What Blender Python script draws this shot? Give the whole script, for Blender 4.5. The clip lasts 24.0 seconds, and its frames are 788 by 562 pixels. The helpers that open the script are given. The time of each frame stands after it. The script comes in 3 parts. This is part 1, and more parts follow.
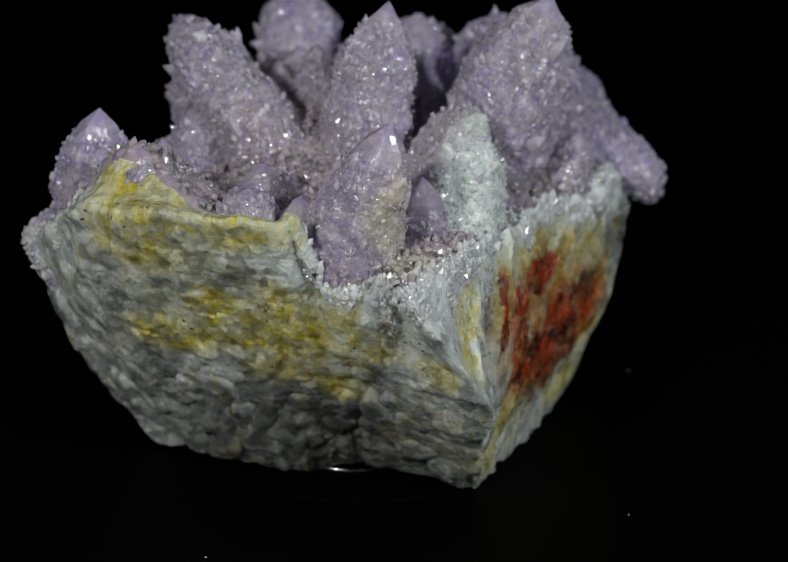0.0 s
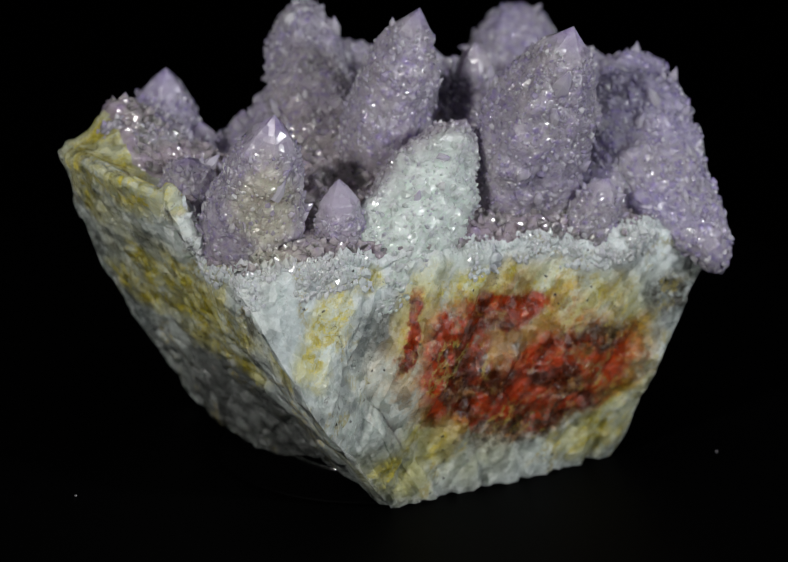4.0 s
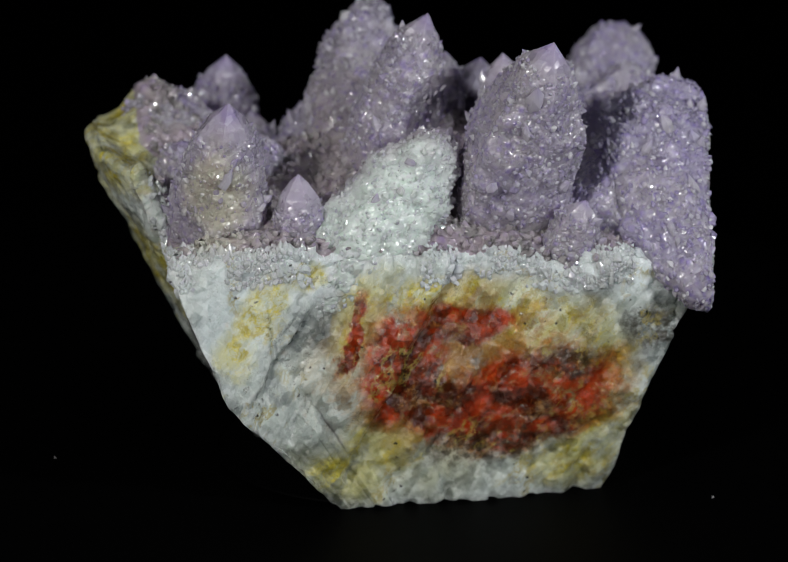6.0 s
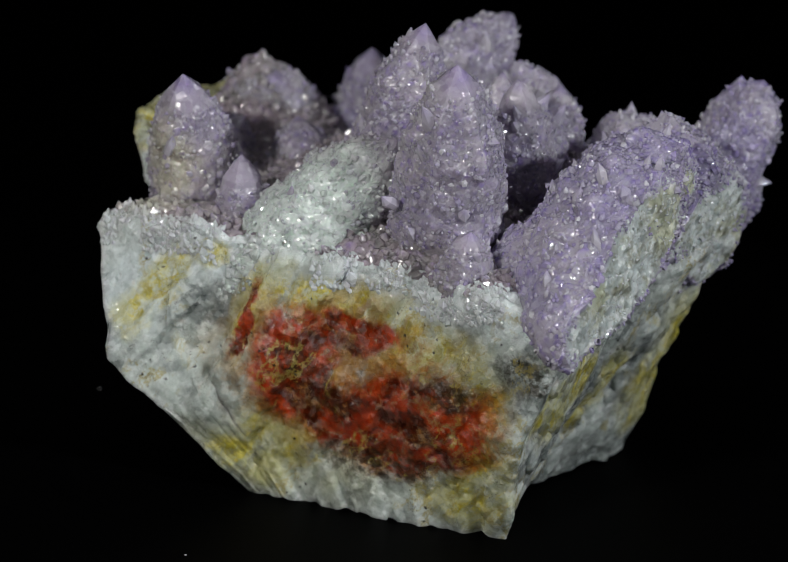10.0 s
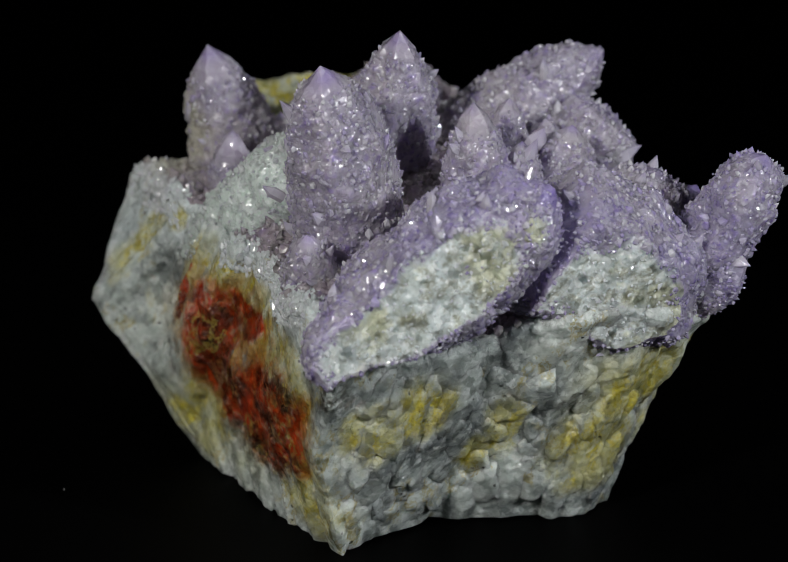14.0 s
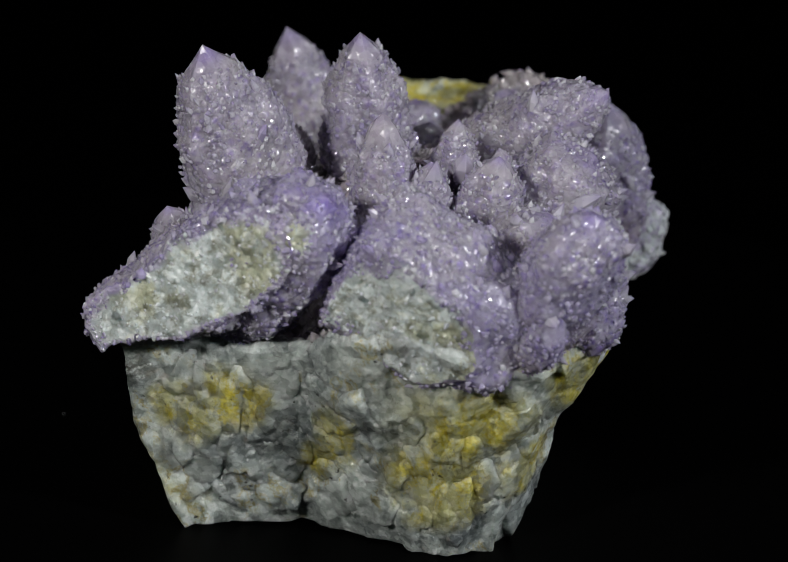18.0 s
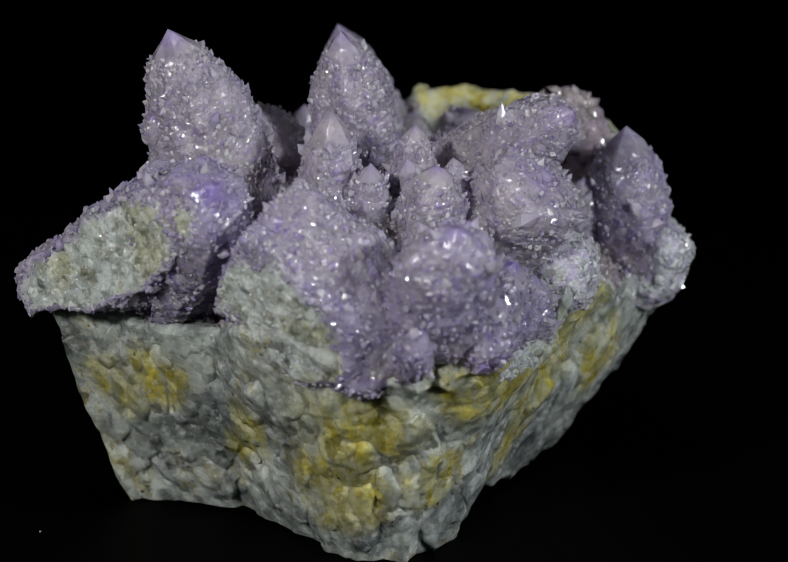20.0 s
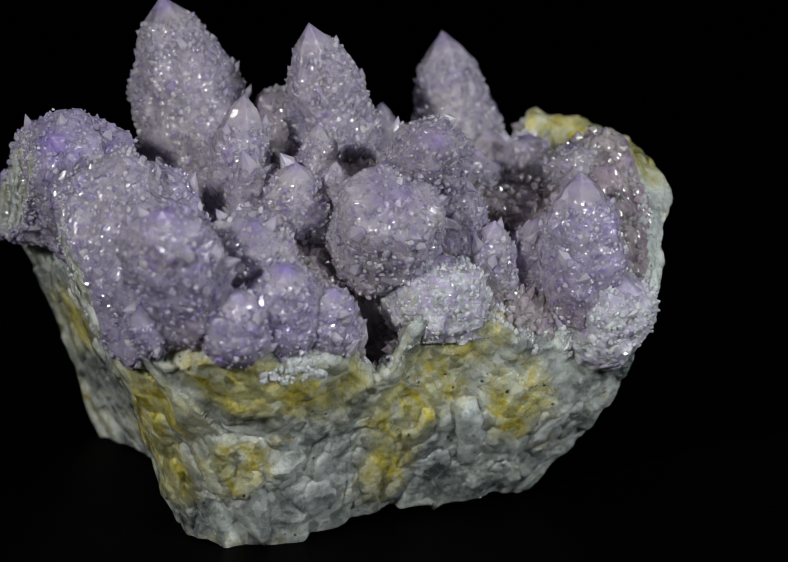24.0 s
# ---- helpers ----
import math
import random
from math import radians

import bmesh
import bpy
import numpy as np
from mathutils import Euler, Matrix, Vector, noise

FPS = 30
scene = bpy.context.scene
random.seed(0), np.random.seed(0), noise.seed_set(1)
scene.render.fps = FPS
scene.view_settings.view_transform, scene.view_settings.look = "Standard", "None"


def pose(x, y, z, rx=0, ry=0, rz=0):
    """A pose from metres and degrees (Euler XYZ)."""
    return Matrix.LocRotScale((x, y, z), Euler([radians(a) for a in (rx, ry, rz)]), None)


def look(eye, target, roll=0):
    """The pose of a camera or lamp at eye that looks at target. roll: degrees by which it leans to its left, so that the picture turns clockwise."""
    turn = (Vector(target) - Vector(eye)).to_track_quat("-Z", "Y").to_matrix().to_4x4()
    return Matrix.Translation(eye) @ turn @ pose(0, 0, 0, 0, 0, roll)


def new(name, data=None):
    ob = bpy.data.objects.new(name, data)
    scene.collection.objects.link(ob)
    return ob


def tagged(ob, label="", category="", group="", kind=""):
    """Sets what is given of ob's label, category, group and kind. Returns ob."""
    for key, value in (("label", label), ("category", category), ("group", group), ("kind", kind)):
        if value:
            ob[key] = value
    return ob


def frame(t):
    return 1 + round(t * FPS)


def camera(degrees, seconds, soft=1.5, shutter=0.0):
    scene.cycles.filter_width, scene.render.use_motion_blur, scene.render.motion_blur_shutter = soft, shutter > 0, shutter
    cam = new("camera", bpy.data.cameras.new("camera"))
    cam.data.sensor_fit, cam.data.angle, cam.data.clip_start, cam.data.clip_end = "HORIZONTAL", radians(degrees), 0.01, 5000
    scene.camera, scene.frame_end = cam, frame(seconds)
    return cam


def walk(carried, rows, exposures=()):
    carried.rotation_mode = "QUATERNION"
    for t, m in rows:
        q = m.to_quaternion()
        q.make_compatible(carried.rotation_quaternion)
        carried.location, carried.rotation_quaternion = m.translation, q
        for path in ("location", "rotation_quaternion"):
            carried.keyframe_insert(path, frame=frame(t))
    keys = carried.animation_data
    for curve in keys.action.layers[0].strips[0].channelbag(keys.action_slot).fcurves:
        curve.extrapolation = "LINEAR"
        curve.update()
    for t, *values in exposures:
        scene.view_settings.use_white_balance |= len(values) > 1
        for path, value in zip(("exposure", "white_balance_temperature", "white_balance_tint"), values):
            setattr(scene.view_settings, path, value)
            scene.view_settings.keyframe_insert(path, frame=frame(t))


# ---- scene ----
# The specimen's own space is in millimetres; MM turns it into metres.
MM = 0.001
TURN = 8.9805          # degrees a second, clockwise from above
cam = camera(15.6035, 24.0, soft=0.6)
still = pose(0, -0.48, 0.20667, 69.994, -1.5124, -0.2009)
walk(cam, [(0.0, still), (24.0, still)])
cam.data.dof.use_dof, cam.data.dof.focus_distance, cam.data.dof.aperture_fstop = True, 0.472, 21.0

# ---- light: three studio soft boxes and a dark room ----
world = bpy.data.worlds.new("dark_studio")
scene.world = world
world.use_nodes = True
world.node_tree.nodes["Background"].inputs[0].default_value = (0.5, 0.55, 0.6, 1)
world.node_tree.nodes["Background"].inputs[1].default_value = 0.0003


def soft_box(name, eye, target, width, height, watts, colour):
    lamp = bpy.data.lights.new(name, "AREA")
    lamp.shape, lamp.size, lamp.size_y, lamp.energy, lamp.color = "RECTANGLE", width, height, watts, colour
    ob = new(name, lamp)
    ob.matrix_world = look(eye, target)
    return ob


soft_box("key_light", (-0.205, -0.385, 0.275), (0, 0, 0.04), 0.035, 0.035, 1.27, (1.0, 0.985, 0.95))
soft_box("side_light", (0.325, -0.285, 0.25), (0, 0, 0.04), 0.035, 0.035, 1.10, (0.96, 0.98, 1.0))
soft_box("top_light", (0.0, -0.08, 0.52), (0, 0, 0.05), 0.08, 0.08, 0.17, (0.97, 0.98, 1.0))
scene.view_settings.exposure = 0.0


# ---- node helpers ----
class Nodes:
    """A short way to write a node tree."""

    def __init__(self, name):
        self.mat = bpy.data.materials.new(name)
        self.mat.use_nodes = True
        self.tree = self.mat.node_tree
        self.tree.nodes.clear()
        self.out = self.add("ShaderNodeOutputMaterial")
        self.bsdf = self.add("ShaderNodeBsdfPrincipled")
        self.tree.links.new(self.bsdf.outputs[0], self.out.inputs[0])
        self.space = self.add("ShaderNodeTexCoord").outputs["Object"]

    def add(self, kind, **values):
        node = self.tree.nodes.new(kind)
        for key, value in values.items():
            node.inputs[key].default_value = value
        return node

    def join(self, a, socket):
        if hasattr(a, "is_output"):
            self.tree.links.new(a, socket)
        else:
            socket.default_value = a

    def math(self, op, a, b=0.0, clamp=False):
        node = self.add("ShaderNodeMath")
        node.operation, node.use_clamp = op, clamp
        self.join(a, node.inputs[0]), self.join(b, node.inputs[1])
        return node.outputs[0]

    def vec(self, op, a, b=(0, 0, 0)):
        node = self.add("ShaderNodeVectorMath")
        node.operation = op
        self.join(a, node.inputs[0]), self.join(b, node.inputs[1])
        return node.outputs["Value"] if op in ("LENGTH", "DOT_PRODUCT", "DISTANCE") else node.outputs[0]

    def noise(self, scale, detail=4.0, rough=0.6, at=None, colour=False, distortion=0.0):
        node = self.add("ShaderNodeTexNoise", Scale=scale, Detail=detail, Roughness=rough, Distortion=distortion)
        self.join(at or self.space, node.inputs["Vector"])
        return node.outputs["Color" if colour else "Fac"]

    def cells(self, scale, feature="F1", at=None, out="Distance"):
        node = self.add("ShaderNodeTexVoronoi", Scale=scale)
        node.feature = feature
        self.join(at or self.space, node.inputs["Vector"])
        return node.outputs[out]

    def ramp(self, value, low, high, a=0.0, b=1.0):
        node = self.add("ShaderNodeMapRange")
        node.interpolation_type = "SMOOTHSTEP"
        for k, v in zip((0, 1, 2, 3, 4), (value, low, high, a, b)):
            self.join(v, node.inputs[k])
        return node.outputs[0]

    def mix(self, f, a, b, mode="MIX"):
        node = self.add("ShaderNodeMix")
        node.data_type, node.blend_type = "RGBA", mode
        self.join(f, node.inputs[0])
        for v, k in ((a, 6), (b, 7)):
            self.join(v if hasattr(v, "is_output") else (*v, 1), node.inputs[k])
        return node.outputs[2]

    def warped(self, amount, scale):
        """The space in metres, pushed about by noise of amount millimetres."""
        shift = self.vec("SUBTRACT", self.noise(scale, 5.0, 0.65, colour=True), (0.5, 0.5, 0.5))
        node = self.add("ShaderNodeVectorMath")
        node.operation = "SCALE"
        self.join(shift, node.inputs[0])
        node.inputs["Scale"].default_value = amount * MM * 2
        return self.vec("ADD", self.space, node.outputs[0])

    def spot(self, at, centre, radii, turn=0.0, edge=0.45):
        """1 inside an ellipsoid patch, given in millimetres, 0 outside; turn in degrees about y."""
        node = self.add("ShaderNodeMapping")
        node.vector_type = "TEXTURE"
        node.inputs["Location"].default_value = [c * MM for c in centre]
        node.inputs["Rotation"].default_value = (0, radians(turn), 0)
        node.inputs["Scale"].default_value = [r * MM for r in radii]
        self.join(at, node.inputs["Vector"])
        return self.ramp(self.vec("LENGTH", node.outputs[0]), 1 - edge, 1 + edge, 1.0, 0.0)

    def most(self, *values):
        total = values[0]
        for v in values[1:]:
            total = self.math("MAXIMUM", total, v)
        return total

    def bump(self, height, strength, distance, under=None):
        node = self.add("ShaderNodeBump", Strength=strength, Distance=distance)
        self.join(height, node.inputs["Height"])
        if under:
            self.join(under, node.inputs["Normal"])
        return node.outputs[0]

    def facets(self, scale, amount, at=None):
        """Normals that differ from cell to cell, as on a broken crystalline face."""
        tilt = self.vec("SUBTRACT", self.cells(scale, at=at, out="Color"), (0.5, 0.5, 0.5))
        tilt = self.vec("MULTIPLY", tilt, (amount, amount, amount))
        return self.vec("NORMALIZE", self.vec("ADD", self.add("ShaderNodeNewGeometry").outputs["Normal"], tilt))

    def finish(self, colour, rough, **values):
        self.join(colour if hasattr(colour, "is_output") else (*colour, 1), self.bsdf.inputs["Base Color"])
        self.join(rough, self.bsdf.inputs["Roughness"])
        for key, value in values.items():
            self.join(value, self.bsdf.inputs[key.replace("_", " ")])
        return self.mat


def stone_material():
    n = Nodes("milky_quartz_matrix")
    w = n.warped(3.0, 160)
    fine = n.warped(0.8, 700)
    # the grain of the stone runs up and over, along the old crystals
    grainway = n.add("ShaderNodeMapping")
    grainway.vector_type = "TEXTURE"
    grainway.inputs["Rotation"].default_value = (0, radians(37), 0)
    grainway.inputs["Scale"].default_value = (1.0, 1.0, 2.8)
    n.join(w, grainway.inputs["Vector"])
    g = grainway.outputs[0]
    big, mid, small = n.noise(60, 4), n.noise(190, 6, 0.7), n.noise(800, 4, 0.75)
    streak = n.noise(200, 6, 0.7, at=g)
    cloud = n.noise(150, 5, 0.65, at=w)
    tone = n.math("ADD", n.math("MULTIPLY", big, 0.45), n.math("MULTIPLY", n.math("ADD", cloud, n.noise(90, 5, 0.6, at=g)), 0.3))
    colour = n.mix(n.ramp(tone, 0.42, 0.62), (0.13, 0.15, 0.15), (0.62, 0.68, 0.64))
    piece = n.add("ShaderNodeObjectInfo").outputs["Random"]
    colour = n.mix(n.ramp(piece, 0.0, 0.5, 0.5, 0.0), colour, (0.20, 0.225, 0.24))
    colour = n.mix(n.ramp(piece, 0.6, 1.0, 0.0, 0.45), colour, (0.60, 0.66, 0.66))
    grain = n.cells(1000, at=fine, out="Color")
    colour = n.mix(n.ramp(grain, 0.55, 1.0, 0.0, 0.4), colour, (0.72, 0.77, 0.76))
    milk = n.math("MULTIPLY", n.ramp(n.noise(330, 5, 0.75, at=w), 0.52, 0.64), 0.55)
    colour = n.mix(milk, colour, (0.66, 0.71, 0.67))
    # dark grey stone low on the left, its undercut shade painted in too
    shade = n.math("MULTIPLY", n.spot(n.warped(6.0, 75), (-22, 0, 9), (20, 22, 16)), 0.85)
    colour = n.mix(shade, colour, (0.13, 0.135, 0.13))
    colour = n.mix(n.math("MULTIPLY", n.spot(w, (58, 18, 40), (9, 15, 10)), 0.75), colour, (0.58, 0.62, 0.57))
    # white frosty band under the crystal carpet
    z = n.add("ShaderNodeSeparateXYZ")
    n.join(w, z.inputs[0])
    frost = n.math("MULTIPLY", n.math("MULTIPLY", n.ramp(z.outputs[2], 0.0365, 0.0425), n.ramp(mid, 0.3, 0.6, 0.65, 1.0)), n.ramp(z.outputs[1], -0.024, -0.012, 1.0, 0.3))
    colour = n.mix(frost, colour, (0.72, 0.79, 0.80))
    rib = n.math("MULTIPLY", n.spot(w, (-3, -29, 28), (6.5, 9, 26), 26), n.ramp(streak, 0.3, 0.6, 0.35, 0.85))
    colour = n.mix(rib, colour, (0.46, 0.51, 0.47))
    # ochre stains
    blur = n.warped(6.0, 75)
    wash = n.most(n.spot(blur, (-37, -2, 43), (14, 26, 15)), n.spot(blur, (26, 40, 32), (26, 13, 8)), n.spot(blur, (50, 24, 30), (10, 12, 8)), n.spot(blur, (0, -30, 8), (22, 8, 8)))
    colour = n.mix(n.math("MULTIPLY", wash, n.ramp(streak, 0.3, 0.65, 0.1, 0.55)), colour, (0.50, 0.50, 0.28))
    colour = n.mix(n.math("MULTIPLY", n.most(n.spot(w, (-39, -9, 49), (6, 9, 4.5)), n.spot(w, (-35, -20, 42), (5, 6, 6)), n.spot(w, (-26, -34, 36), (7, 8, 9), 30)), 0.7), colour, (0.64, 0.71, 0.72))
    patch = n.most(
        n.spot(w, (12, -29, 39.0), (13, 7, 3.6)), n.spot(w, (27, -29, 34), (10, 7, 5)), n.spot(w, (-21.5, -30, 37), (3.4, 6, 8), 25), n.spot(w, (-26, -31, 31), (4, 6, 4), 40),
        n.spot(w, (-13.5, -28, 43.5), (3, 5, 2.5)), n.spot(w, (37, -27, 22), (6, 8, 14)), n.spot(w, (1, -30, 13), (7, 6, 6), 30), n.spot(w, (34, -25, 8), (8, 7, 6)), n.spot(w, (-6, -30, 7), (7, 6, 4), 30),
        n.spot(w, (-4, -29, 36), (4, 6, 9), 25),
        n.spot(w, (-42, 3, 55), (7, 16, 4.5)), n.spot(w, (-38, -1, 59), (8, 8, 7)), n.spot(w, (-37, 16, 30), (6, 10, 4)), n.spot(w, (-31, -3, 26), (6, 8, 3.4)), n.spot(w, (-26, -11, 23), (5, 5, 3.5)), n.spot(w, (46, -20, 25), (5, 6, 6)), n.spot(w, (42, 0, 16), (4, 3, 4)), n.spot(w, (46, 43, 37), (9, 7, 4)), n.spot(w, (-33, -2, 33), (8, 20, 4.5)), n.spot(w, (-29, -15, 36), (7, 4, 9)), n.spot(w, (-33, -3, 40), (6, 4, 6)), n.spot(w, (-36, 8, 38), (6, 5, 5)),
        n.spot(w, (-44, 20, 51), (8, 9, 7)), n.spot(w, (-42, 25, 58), (7, 8, 5)),
        n.spot(w, (46, -13, 28), (8, 6, 6)), n.spot(w, (47, 21, 15), (7, 8, 8)), n.spot(w, (45, 4, 22), (6, 3, 8)), n.spot(w, (50, 27, 28), (8, 9, 8)),
        n.spot(w, (40, 35, 17), (5, 8, 6)), n.spot(w, (34, 42, 33), (13, 8, 5)), n.spot(w, (10, 38, 27), (7, 9, 11), -30), n.spot(w, (12, 33, 14), (5, 9, 9)), n.spot(w, (-8, 42, 24), (5, 8, 9), 15), n.spot(w, (2, 42, 38), (7, 6, 6)))
    ochre = n.math("MULTIPLY", patch, n.ramp(n.noise(280, 7, 0.8, at=g), 0.47, 0.58))
    tint = n.mix(n.ramp(small, 0.38, 0.62), (0.36, 0.30, 0.012), (0.64, 0.55, 0.06))
    pale = n.math("MULTIPLY", n.math("MULTIPLY", patch, n.ramp(streak, 0.30, 0.55)), 0.75)
    colour = n.mix(pale, colour, (0.56, 0.54, 0.22))
    colour = n.mix(n.math("MULTIPLY", ochre, 0.9), colour, tint)
    # rust-red iron stain on the flat broken face
    red = n.most(n.spot(blur, (3, -29, 27.5), (8, 8, 10), 30), n.spot(blur, (25, -28, 20), (16, 8, 9), -14), n.spot(blur, (10, -29, 20), (9, 8, 5.5), 35), n.spot(blur, (13, -29, 34), (9, 8, 3.4), 10),
                 n.spot(blur, (-6.8, -29, 33), (1.4, 6, 7.5), 22))
    halo = n.math("MULTIPLY", n.spot(w, (14, -29, 26), (25, 9, 15), 0, 0.35), n.ramp(n.noise(150, 6, 0.72, at=g), 0.40, 0.56))
    colour = n.mix(n.math("MULTIPLY", halo, 0.9), colour, n.mix(n.ramp(mid, 0.4, 0.6), (0.30, 0.15, 0.03), (0.48, 0.30, 0.08)))
    edge = n.math("MULTIPLY", n.ramp(red, 0.02, 0.4), n.ramp(n.noise(200, 6, 0.75, at=g), 0.34, 0.6))
    colour = n.mix(n.math("MULTIPLY", edge, 0.85), colour, n.mix(n.ramp(small, 0.35, 0.65), (0.16, 0.058, 0.008), (0.48, 0.17, 0.02)))
    veil = n.math("MULTIPLY", n.ramp(red, 0.25, 0.75), n.ramp(n.noise(210, 7, 0.75, at=w), 0.36, 0.50))
    rust = n.mix(n.ramp(n.noise(190, 5, 0.65, at=w), 0.38, 0.64), (0.055, 0.005, 0.0015), (0.47, 0.046, 0.004))
    colour = n.mix(n.math("MULTIPLY", veil, 0.95), colour, rust)
    glassy = n.math("MULTIPLY", n.ramp(n.cells(330, at=w), 0.0, 0.35, 1.0, 0.0), n.ramp(n.noise(140, 3), 0.56, 0.62))
    colour = n.mix(n.math("MULTIPLY", glassy, 0.35), colour, (0.60, 0.48, 0.38))
    dark = n.math("MULTIPLY", n.most(n.spot(w, (19, -28, 11), (12, 8, 4)), n.spot(w, (46, -30, 33), (5, 6, 4)), n.spot(w, (-32.5, -22.5, 38), (2.6, 2.2, 7)), n.spot(w, (33, -28, 27), (6, 6, 3.4)), n.spot(w, (4.5, -29, 27), (2.2, 6, 2))), n.ramp(n.noise(380, 6, 0.75), 0.40, 0.56))
    colour = n.mix(n.math("MULTIPLY", dark, 0.85), colour, (0.035, 0.026, 0.012))
    line = n.math("ABSOLUTE", n.math("SUBTRACT", n.noise(75, 5, 0.7, at=g), 0.5))
    vein = n.math("MULTIPLY", n.ramp(line, 0.0, 0.022, 1.0, 0.0), n.ramp(n.noise(60, 3), 0.48, 0.58))
    colour = n.mix(n.math("MULTIPLY", vein, 0.7), colour, (0.40, 0.33, 0.08))
    # black mineral specks
    grains = n.math("MULTIPLY", n.ramp(n.cells(560, at=fine), 0.12, 0.20, 1.0, 0.0), n.ramp(n.noise(120, 3), 0.54, 0.60))
    colour = n.mix(n.math("MULTIPLY", grains, 0.92), colour, (0.018, 0.016, 0.014))
    seam = n.math("ABSOLUTE", n.math("SUBTRACT", n.noise(110, 6, 0.7, at=g), 0.47))
    cracks = n.math("MULTIPLY", n.ramp(seam, 0.0, 0.007, 1.0, 0.0), n.ramp(mid, 0.50, 0.58))
    colour = n.mix(n.math("MULTIPLY", cracks, 0.8), colour, (0.07, 0.06, 0.035))
    relief = n.bump(n.noise(420, 6, 0.75, at=w), 0.5, 0.0012, n.facets(480, 0.75, fine))
    relief = n.bump(n.cells(900, at=fine), 0.3, 0.0004, relief)
    relief = n.bump(n.noise(3000, 3, 0.7), 0.3, 0.0003, relief)
    n.join(relief, n.bsdf.inputs["Normal"])
    n.bsdf.subsurface_method = "RANDOM_WALK"
    return n.finish(colour, n.ramp(grain, 0.0, 1.0, 0.06, 0.42), Subsurface_Weight=0.8, Subsurface_Scale=0.0028, Subsurface_Radius=(0.92, 1.0, 0.95), Specular_IOR_Level=0.8)


def amethyst_material(name, pale, deep, zone, gloss=0.16, depth=1.0, speckle=False, white=None):
    """Lilac quartz: milky inside, deeper violet towards the points, at the foot a smoky brown that also paints in
    crevice shade. white: the y, in millimetres, before which it is frosted white.
    """
    n = Nodes(name)
    at = n.add("ShaderNodeAttribute")
    at.attribute_name = "tip"
    tip = at.outputs["Fac"]
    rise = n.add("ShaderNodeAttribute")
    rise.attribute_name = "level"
    big = n.noise(70, 3)
    colour = n.mix(n.ramp(n.noise(260, 4), 0.35, 0.65), pale, [c * 0.88 for c in pale])
    colour = n.mix(n.ramp(big, 0.42, 0.62, 0.0, 0.4), colour, (0.47, 0.44, 0.43))
    # brown from the foot up: zoning, with crevice shade painted into the colour
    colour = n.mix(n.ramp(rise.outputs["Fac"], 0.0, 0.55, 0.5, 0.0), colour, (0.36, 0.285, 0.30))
    colour = n.mix(n.math("MULTIPLY", n.ramp(tip, 0.45, 1.0), n.ramp(n.noise(300, 2), 0.3, 0.7, zone * 0.35, zone)), colour, deep)
    frosted = n.spot(n.warped(4.0, 150), (-28, -23, 55), (6.5, 7, 9))
    colour = n.mix(n.math("MULTIPLY", frosted, 0.7), colour, (0.58, 0.55, 0.42))
    if white is not None:
        z = n.add("ShaderNodeSeparateXYZ")
        n.join(n.warped(5.0, 130), z.inputs[0])
        colour = n.mix(n.ramp(z.outputs[1], (white - 5) * MM, (white + 3) * MM, 1.0, 0.0), colour, (0.70, 0.77, 0.75))
    if speckle:
        each = n.add("ShaderNodeNewGeometry").outputs["Random Per Island"]
        colour = n.mix(n.ramp(each, 0.78, 0.95, 0.0, 0.7), colour, (0.82, 0.80, 0.86))
        colour = n.mix(n.ramp(each, 0.0, 0.35, 0.5, 0.0), colour, deep)
    n.join(n.bump(n.noise(2600, 3), 0.12, 0.0002, None if speckle else n.facets(750, 0.5)), n.bsdf.inputs["Normal"])
    n.bsdf.subsurface_method = "RANDOM_WALK"
    return n.finish(colour, n.ramp(n.cells(900, out="Color"), 0.0, 1.0, gloss * 0.5, gloss * 2.0), Subsurface_Weight=depth, Subsurface_Scale=0.006, Subsurface_Radius=(1.0, 0.88, 1.0), Specular_IOR_Level=0.75)


